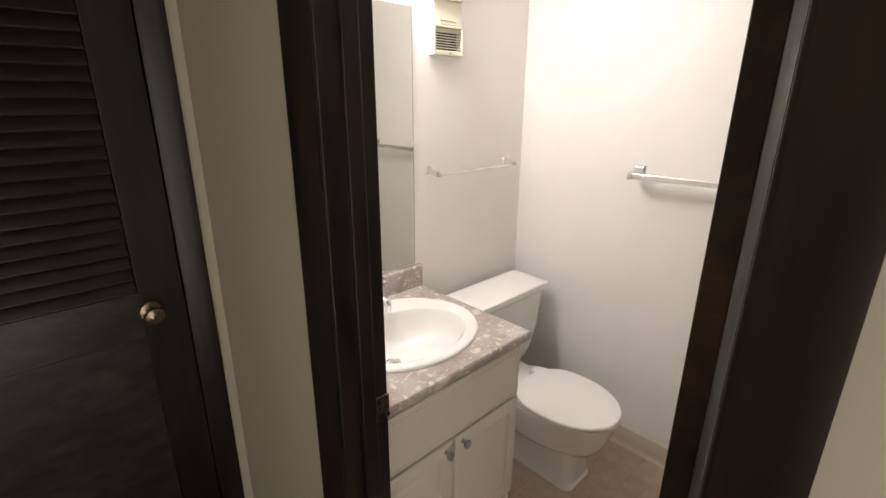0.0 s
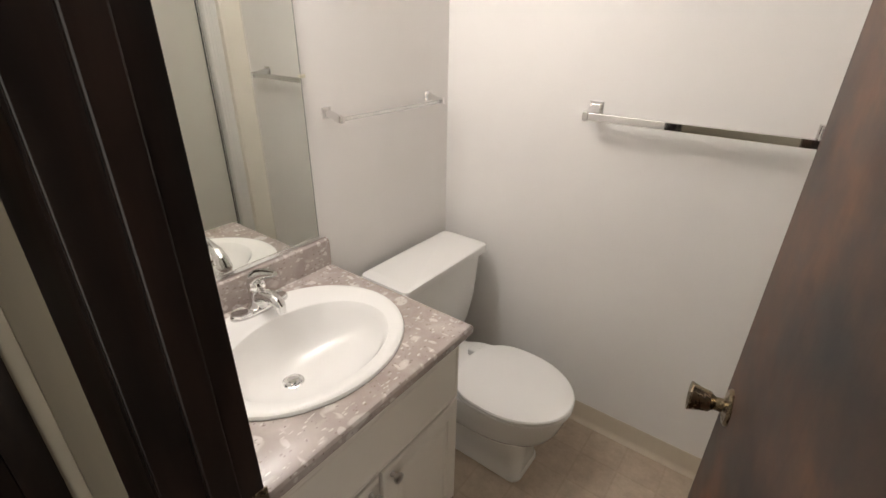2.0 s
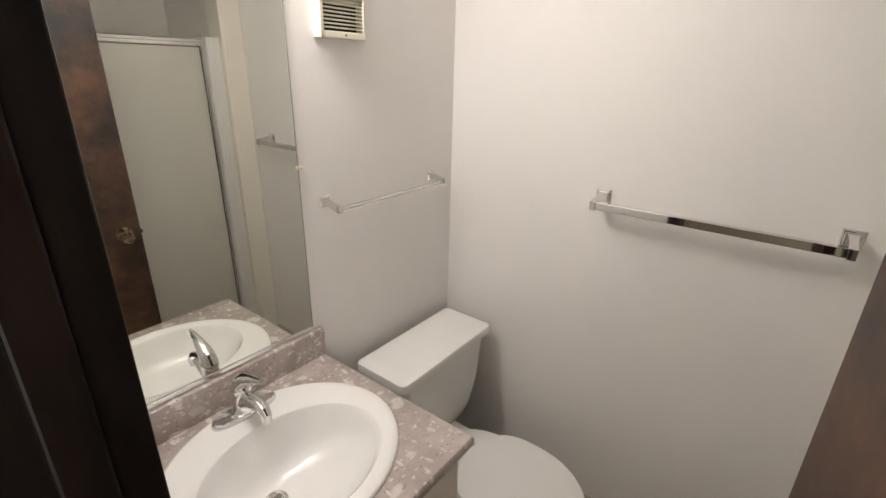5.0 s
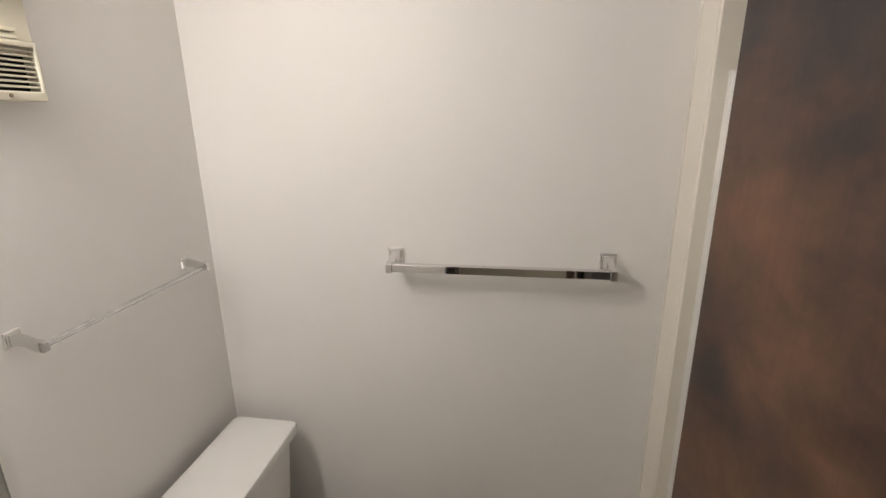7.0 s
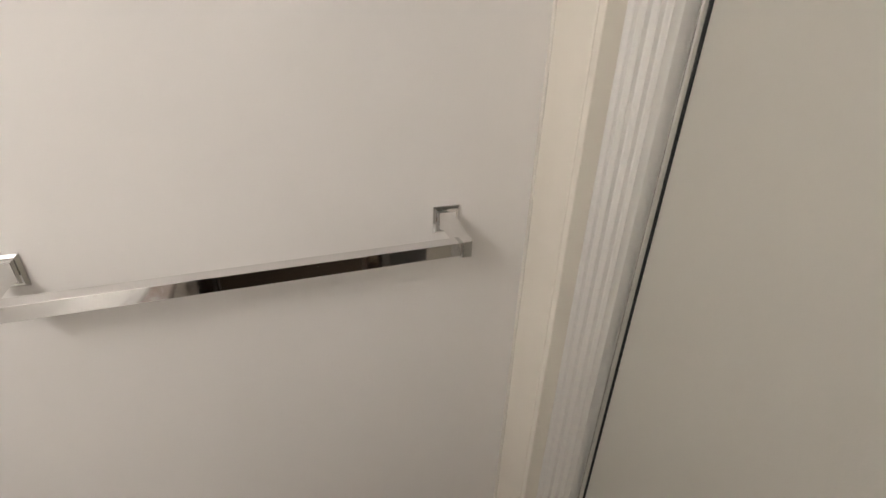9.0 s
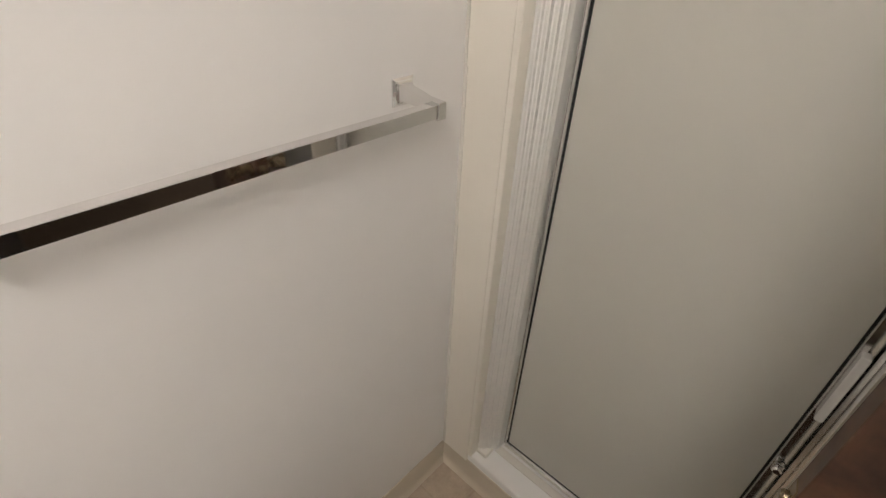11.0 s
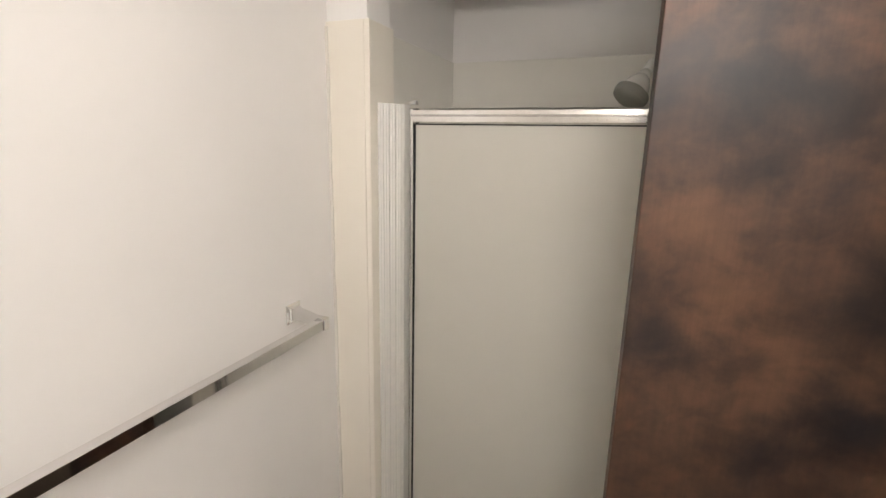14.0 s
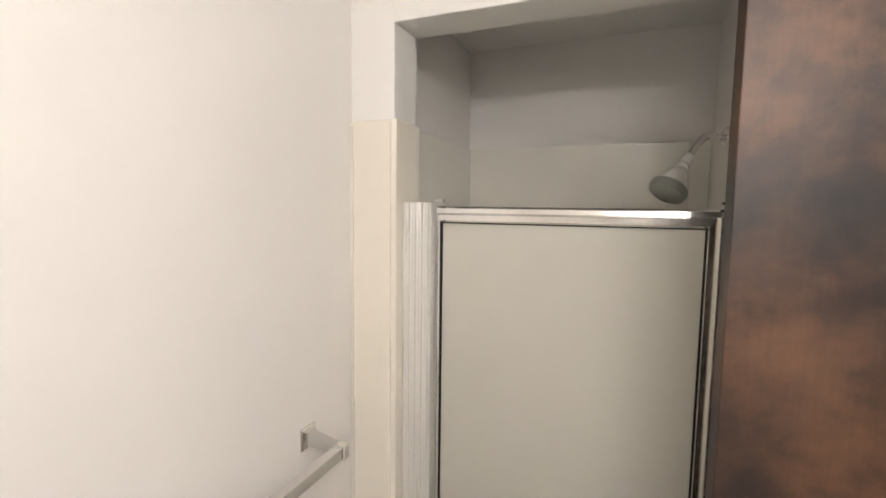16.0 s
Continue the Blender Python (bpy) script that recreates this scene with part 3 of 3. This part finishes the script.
pts = [(FXC - 0.008, FYC, FZ + 0.066), (FXC + 0.004, FYC, FZ + 0.088), (FXC + 0.024, FYC + 0.001, FZ + 0.104), (FXC + 0.048, FYC + 0.002, FZ + 0.114), (FXC + 0.072, FYC + 0.003, FZ + 0.121), (FXC + 0.088, FYC + 0.003, FZ + 0.127)]
part("lever", moved(tube(pts, [0.019, 0.0195, 0.016, 0.012, 0.0095, 0.006], 18), FS), CHROME, cap)
for sy in (-1, 1):
    part("end_pad", moved(lathe([(0.0215, 0.0), (0.0215, 0.0035), (0.0195, 0.0055), (0.0165, 0.0045), (0.004, 0.004)], 32), FS @ pose(FXC, FYC + sy * 0.053, FZ + 0.0095)), CHROME, faucet)

# mirror
MZ0, MZ1, MY0, MY1 = 0.951, 1.960, 0.175, 0.776
mirror = thing("wall_mirror", (0.003, 0.47, MZ0), "frameless rectangular wall mirror above the backsplash", "mirror")
part("glass", box(0.0015, 0.0065, MY0, MY1, MZ0, MZ1, 0.001), MIRROR, mirror)
part("bottom_channel", box(0.001, 0.009, MY0, MY1, MZ0 - 0.009, MZ0 + 0.004, 0.001), ALU, mirror)
part("edge_strip", box(0.001, 0.0072, MY1, MY1 + 0.0022, MZ0, MZ1, 0.0005), GREYPL, mirror)
clip = box(0.001, 0.0105, MY1 - 0.006, MY1 + 0.016, 1.454, 1.464, 0.002)
part("clip", clip, IVORY, mirror, "small ivory plastic mirror clip")
solo("wall_anchor", moved(lathe([(0.003, 0), (0.0025, 0.0015), (0.001, 0.002)], 10), pose(0.0, 0.806, 1.655, 0, 90, 0)), WHITE, "tiny painted-over screw plug on the wall", "screw")

# light bar above the mirror
lamp = thing("vanity_light", (0.0, 0.45, 2.17), "chrome vanity light bar with four lit globe bulbs", "wall lamp")
part("back_plate", box(0.001, 0.040, 0.16, 0.74, 2.170, 2.290, 0.006), CHROME, lamp)
globe = [(0.045 * math.sin(math.pi * k / 12), -0.045 * math.cos(math.pi * k / 12)) for k in range(1, 12)]
for y in (0.24, 0.38, 0.52, 0.66):
    part("socket", moved(lathe([(0.024, 0.0), (0.024, 0.018), (0.019, 0.024)], 20), pose(0.0395, y, 2.23, 0, 90, 0)), CHROME, lamp)
    part("bulb", moved(lathe(globe, 24), pose(0.106, y, 2.23, 0, 90, 0)), GLOW, lamp, "glowing frosted globe bulb")


# ---- wall fan ----
def wall_fan():
    fan = thing("wall_fan", (0.0, 0.955, 1.80), "aged ivory plastic wall fan housing with slatted grilles", "ventilation fan")
    part("back_plate", box(0.0005, 0.016, 0.881, 1.036, 1.885, 2.28, 0.003), IVORY, fan)
    for z0, z1 in ((1.797, 1.908), (1.998, 2.235)):
        y0, y1, d = 0.866, 1.027, 0.034
        bm = bmesh.new()
        box(0.0005, d, y0, y0 + 0.013, z0, z1, 0.003, 2, bm)
        box(0.0005, d, y1 - 0.008, y1, z0, z1, 0.003, 2, bm)
        box(0.0005, d, y0 + 0.002, y1 - 0.002, z0, z0 + 0.019, 0.003, 2, bm)
        box(0.0005, d, y0 + 0.002, y1 - 0.002, z1 - 0.010, z1, 0.003, 2, bm)
        g = part("grille_frame", bm, IVORY, fan)
        # black sheet behind the slats paints the shade in the gaps
        part("grille_shade_sheet", box(0.0004, 0.004, y0 + 0.013, y1 - 0.008, z0 + 0.018, z1 - 0.009), CAVITY_SHADE, fan)
        n = int((z1 - z0 - 0.03) / 0.0100)
        for k in range(n):
            z = z0 + 0.026 + k * (z1 - z0 - 0.034) / n
            part("slat", moved(box(-0.0045, 0.0045, y0 + 0.012, y1 - 0.007, -0.0016, 0.0016, 0.0006, 1), pose(0.025, 0, z + 0.002, 0, 18, 0)), IVORY, fan)
    for z in (1.912, 1.925):
        part("switch_rib", box(0.014, 0.024, 0.906, 1.000, z, z + 0.007, 0.0015), IVORY, fan)
    part("screw", moved(lathe([(0.004, 0), (0.0035, 0.002), (0.001, 0.0022)], 12), pose(0.0335, 0.953, 1.807, 0, 90, 0)), BRASS, fan)


wall_fan()


# ---- towel bars ----
def towel_bar(name, length, bar_mat, label, half, k=1.0, reach=1.0):
    """Bar along local x, wall at local y=0, standing off to -y; centre of the posts at z=0."""
    t = thing(name, (0, 0, 0), label, "towel bar", "towel bars on the walls")
    for sx in (-1, 1):
        x = sx * length / 2
        def sq(h, y):
            h *= k
            return [(x - h, y, -h), (x + h, y, -h), (x + h, y, h), (x - h, y, h)]
        pl = part("wall_plate", loft([sq(0.0245, 0), sq(0.0245, -0.003), sq(0.0205, -0.0065), sq(0.0185, -0.0065), sq(0.016, -0.0095)]), CHROME, t)
        rings = []
        for hx, hz, y, dz in ((0.0155, 0.0155, -0.009, 0), (0.011, 0.0125, -0.02, -0.001), (0.0095, 0.0120, -0.044, -0.004), (0.0092, 0.0140, -0.066, -0.011), (0.0092, 0.0150, -0.098, -0.013), (0.008, 0.0135, -0.101, -0.013)):
            hx, hz, y = hx * k, hz * k, y * reach
            rings.append([(x - hx, y, -hz + dz), (x + hx, y, -hz + dz), (x + hx, y, hz + dz), (x - hx, y, hz + dz)])
        part("post", loft(rings), CHROME, pl)
    part("bar", box(-length / 2 + 0.008, length / 2 - 0.008, -0.086 * reach - half, -0.086 * reach + half, -0.013 - half, -0.013 + half, 0.0009), bar_mat, t)
    return t


bar = towel_bar("towel_bar", 0.634, CHROME, "square chrome towel bar on two wall posts", 0.0115)
bar.matrix_basis = pose(0.945, YB, 1.349)
bar2 = towel_bar("towel_bar", 0.508, ACRYLIC, "clear acrylic towel bar on two chrome wall posts", 0.0052, 0.72, 0.78)
bar2.matrix_basis = pose(0.0, 1.116, 1.345, 0, 0, 90)


# ---- toilet ----
TY = 1.135
TT = 1.173
toilet = thing("toilet", (0.42, TY, 0), "white two-piece toilet with closed lid", "toilet")


def rounded(x0, x1, y0, y1, z, r, n=6):
    out = []
    for cx, cy, a0 in ((x1 - r, y1 - r, 0), (x0 + r, y1 - r, 90), (x0 + r, y0 + r, 180), (x1 - r, y0 + r, 270)):
        for k in range(n + 1):
            a = radians(a0 + 90 * k / n)
            out.append((cx + r * math.cos(a), cy + r * math.sin(a), z))
    return out


rings = [rounded(0.085, 0.225, TT - 0.150, TT + 0.150, 0.352, 0.03), rounded(0.075, 0.238, TT - 0.168, TT + 0.168, 0.378, 0.03), rounded(0.068, 0.250, TT - 0.186, TT + 0.186, 0.43, 0.028), rounded(0.062, 0.258, TT - 0.214, TT + 0.214, 0.53, 0.026), rounded(0.058, 0.264, TT - 0.234, TT + 0.234, 0.726, 0.024)]
part("tank", loft(rings), PORCELAIN, toilet)
rings = [rounded(0.050, 0.270, TT - 0.250, TT + 0.250, 0.724, 0.02), rounded(0.044, 0.277, TT - 0.265, TT + 0.265, 0.731, 0.024), rounded(0.044, 0.278, TT - 0.266, TT + 0.266, 0.752, 0.024), rounded(0.047, 0.275, TT - 0.263, TT + 0.263, 0.761, 0.022), rounded(0.056, 0.266, TT - 0.225, TT + 0.225, 0.7655, 0.018)]
part("tank_lid", loft(rings), PORCELAIN, toilet)


def egg(x0, x1, half, z, n=48, blunt=0.62, cy=TY):
    """Toilet-seat outline: blunt at the hinge x0, round at the front x1."""
    out = []
    mid = x0 + (x1 - x0) * 0.46
    for i in range(n):
        t = 2 * math.pi * i / n
        c, s = math.cos(t), math.sin(t)
        if c >= 0:
            out.append((mid + (x1 - mid) * c, cy + half * s, z))
        else:
            back = 0.62 + 0.38 * abs(s) ** 0.6
            out.append((mid + (mid - x0) * -abs(c) ** blunt, cy + half * back * math.copysign(abs(s) ** 0.8, s), z))
    return out


rings = []
for x0, x1, half, z, rad in ((0.17, 0.705, 0.100, 0.0, 0.04), (0.17, 0.704, 0.098, 0.01, 0.04), (0.175, 0.698, 0.092, 0.02, 0.042), (0.19, 0.70, 0.088, 0.08, 0.05), (0.20, 0.700, 0.090, 0.16, 0.06), (0.21, 0.73, 0.100, 0.24, 0.07)):
    rings.append(rounded(x0, x1, TY - half, TY + half, z, rad))
part("pedestal", loft(rings), PORCELAIN, toilet)
rings = []
for x0, x1, half, z, bl in ((0.25, 0.69, 0.085, 0.150, 0.6), (0.24, 0.735, 0.115, 0.168, 0.6), (0.23, 0.772, 0.146, 0.212, 0.6), (0.225, 0.797, 0.164, 0.260, 0.6), (0.23, 0.812, 0.176, 0.310, 0.6), (0.245, 0.820, 0.182, 0.348, 0.6), (0.255, 0.817, 0.179, 0.362, 0.6)):
    rings.append(egg(x0, x1, half, z, 48, bl))
part("bowl", loft(rings), PORCELAIN, toilet)
part("tank_shelf", loft([rounded(0.09, 0.36, TY - 0.13, TY + 0.13, 0.325, 0.03), rounded(0.08, 0.37, TY - 0.14, TY + 0.14, 0.335, 0.03), rounded(0.08, 0.37, TY - 0.14, TY + 0.14, 0.3525, 0.03)]), PORCELAIN, toilet)
rings = [egg(0.388, 0.828, 0.186, 0.3625), egg(0.385, 0.833, 0.190, 0.3660), egg(0.385, 0.833, 0.190, 0.3740), egg(0.388, 0.829, 0.187, 0.3780)]
part("seat", loft(rings), PLASTIC, toilet)
rings = [egg(0.388, 0.826, 0.185, 0.3805), egg(0.385, 0.834, 0.191, 0.3840), egg(0.385, 0.834, 0.191, 0.3910), egg(0.388, 0.829, 0.187, 0.3965), egg(0.412, 0.80, 0.165, 0.3990), egg(0.47, 0.74, 0.11, 0.4005)]
part("seat_lid", loft(rings), PLASTIC, toilet)
for sy in (-1, 1):
    part("seat_hinge", box(0.352, 0.405, TY + sy * 0.078 - 0.018, TY + sy * 0.078 + 0.018, 0.353, 0.390, 0.006), PLASTIC, toilet)
    part("bolt_cap", moved(lathe([(0.016, 0), (0.015, 0.010), (0.008, 0.017), (0.002, 0.018)], 16), pose(0.40, TY + sy * 0.115, 0.0)), PLASTIC, toilet)
part("supply_bolt", moved(lathe([(0.010, 0), (0.012, 0.006), (0.010, 0.014)], 12), pose(0.30, TY - 0.095, 0.353)), NICKEL, toilet)

# ---- shower door ----
GX = 1.546
GY0, GY1, GZ0, GZ1 = 0.738, 1.313, 0.170, 1.810
sd = thing("shower_door", (GX, 1.03, 0.132), "obscure glass shower door in a bright aluminium frame", "shower door")


def rail_profile(w):
    """Cross-section (across, depth) of the rolled aluminium frame."""
    return [(0, 0.010), (0, -0.006), (w * 0.12, -0.012), (w * 0.45, -0.012), (w * 0.52, -0.0085), (w * 0.6, -0.0115), (w * 0.88, -0.010), (w, -0.005), (w, 0.010)]


def mitred(y0, y1, z0, z1, w, side):
    """Frame member with mitred ends round the glass: side is top, bottom, left or right."""
    p = rail_profile(w)
    if side == "top":
        return loft([[(GX + d, y0 - a, z1 + a) for a, d in p], [(GX + d, y1 + a * 0.4, z1 + a) for a, d in p]])
    if side == "bottom":
        return loft([[(GX + d, y0 - a, z0 - a) for a, d in p], [(GX + d, y1 + a * 0.4, z0 - a) for a, d in p]])
    if side == "right":
        return loft([[(GX + d, y0 - a, z0 - a) for a, d in p], [(GX + d, y0 - a, z1 + a * 1.4) for a, d in p]])
    return loft([[(GX + d, y1 + a, z0 - a * 0.8) for a, d in p], [(GX + d, y1 + a, z1 + a * 2.6) for a, d in p]])


part("glass", box(GX - 0.002, GX + 0.002, GY0 - 0.003, GY1 + 0.003, GZ0 - 0.003, GZ1 + 0.003), FROSTED, sd)
part("top_rail", mitred(GY0, GY1, GZ0, GZ1, 0.038, "top"), ALU, sd)
part("bottom_rail", mitred(GY0, GY1, GZ0, GZ1, 0.024, "bottom"), ALU, sd)
part("stile", mitred(GY0, GY1, GZ0, GZ1, 0.026, "right"), ALU, sd)
part("stile", mitred(GY0, GY1, GZ0, GZ1, 0.013, "left"), ALU, sd)
bm = bmesh.new()
box(GX - 0.0045, GX - 0.002, GY0, GY0 + 0.003, GZ0, GZ1, 0, 2, bm)
box(GX - 0.0045, GX - 0.002, GY1 - 0.003, GY1, GZ0, GZ1, 0, 2, bm)
box(GX - 0.0045, GX - 0.002, GY0 + 0.003, GY1 - 0.003, GZ0, GZ0 + 0.003, 0, 2, bm)
box(GX - 0.0045, GX - 0.002, GY0 + 0.003, GY1 - 0.003, GZ1 - 0.003, GZ1, 0, 2, bm)
part("gasket", bm, RUBBER, sd, "thin black glazing gasket")
part("pull_handle", box(GX - 0.034, GX - 0.011, GY0 - 0.020, GY0 - 0.006, 0.905, 1.062, 0.003), PLASTIC, sd, "white plastic pull handle")
c = part("catch", box(GX - 0.022, GX - 0.011, GY0 - 0.022, GY0 - 0.004, 0.730, 0.755, 0.003), CHROME, sd, "small chrome catch")
part("catch_knob", moved(lathe([(0.008, 0), (0.009, 0.006), (0.006, 0.01)], 14), pose(GX - 0.022, GY0 - 0.013, 0.7425, 0, -90, 0)), CHROME, c)
part("pivot", box(GX - 0.012, GX + 0.006, GY1 - 0.006, GY1 + 0.016, 1.857, 1.867, 0.002), ALU, sd)

post = thing("shower_post", (1.50, 1.36, 0.132), "fluted aluminium filler post beside the shower door", "shower frame")
outline = [(1.553, SO1 - 0.009), (1.468, SO1 - 0.009), (1.466, SO1 - 0.012)]
yy, xx = SO1 - 0.012, 1.466
flutes = ((0.011, 0.010), (0.011, 0.012), (0.012, 0.012), (0.010, 0.014))
for dy, dx in flutes:
    outline += [(xx + 0.001, yy - dy * 0.25), (xx + 0.005, yy - dy * 0.55), (xx + 0.0055, yy - dy * 0.8), (xx + dx, yy - dy)]
    xx, yy = xx + dx, yy - dy
outline += [(xx + 0.004, yy - 0.003), (1.553, yy - 0.003)]
part("channel", extrude_z(outline, 0.134, 1.857), SATIN, post)
part("foot_caulk", box(1.461, 1.536, SO1 - 0.05, SO1 - 0.006, 0.131, 0.150, 0.006, 3), CAULK, post)
rp = thing("shower_jamb_channel", (1.54, 0.70, 0.132), "bright aluminium strike channel of the shower door", "shower frame")
part("channel", extrude_z([(1.553, SO0 + 0.009), (1.526, SO0 + 0.009), (1.524, SO0 + 0.012), (1.528, SO0 + 0.018), (1.525, SO0 + 0.020), (1.528, SO0 + 0.027), (1.553, SO0 + 0.027)], 0.134, 1.857), ALU, rp)
part("cap", box(1.527, 1.550, SO0 + 0.012, SO0 + 0.030, 1.8575, 1.863, 0.001), RUBBER, rp)
solo("curb_caulk", box(1.506, 1.535, SO0 + 0.03, SO1 - 0.05, 0.1315, 0.1375, 0.003), CAULK, "off-white caulk bead under the shower door", "trim", "structure")

# ---- shower head ----
sh = thing("shower_sprayer", (1.99, 0.648, 2.045), "white plastic shower head on a bent chrome arm", "shower")
part("escutcheon", moved(lathe([(0.026, 0), (0.025, 0.004), (0.014, 0.010)], 24), pose(1.985, 0.648, 2.045, -90, 0, 0)), CHROME, sh)
hx, hy, hz = 1.785, 0.805, 1.905
root = Vector((1.985, 0.650, 2.045))
tip = Vector((hx + 0.045, hy - 0.048, hz + 0.070))
pts = [root, root + Vector((-0.02, 0.035, 0.004)), root + Vector((-0.055, 0.062, -0.004))]
for k in (0.45, 0.75, 1.0):
    pts.append(pts[2].lerp(tip, k) + Vector((0, 0, 0.008 * (1 - k))))
part("arm", tube(pts, 0.0105, 16), CHROME, sh)
axis = (Vector((hx - 0.012, hy + 0.012, hz - 0.045)) - tip).normalized()
turn = axis.to_track_quat("Z", "Y").to_matrix().to_4x4()
H = Matrix.Translation(tip) @ turn
part("swivel", moved(lathe([(0.013, -0.012), (0.0145, -0.008), (0.0145, 0.014), (0.011, 0.018), (0.015, 0.024), (0.016, 0.030), (0.012, 0.036)], 24), H), PLASTIC, sh)
part("head_shell", moved(lathe([(0.012, 0.034), (0.020, 0.040), (0.030, 0.058), (0.038, 0.080), (0.040, 0.088)], 32), H), PLASTIC, sh)
part("nozzle_ring", moved(lathe([(0.0405, 0.084), (0.0455, 0.088), (0.047, 0.098), (0.044, 0.109), (0.036, 0.114), (0.01, 0.116)], 32), H), GREYPL, sh, "grey nozzle face")
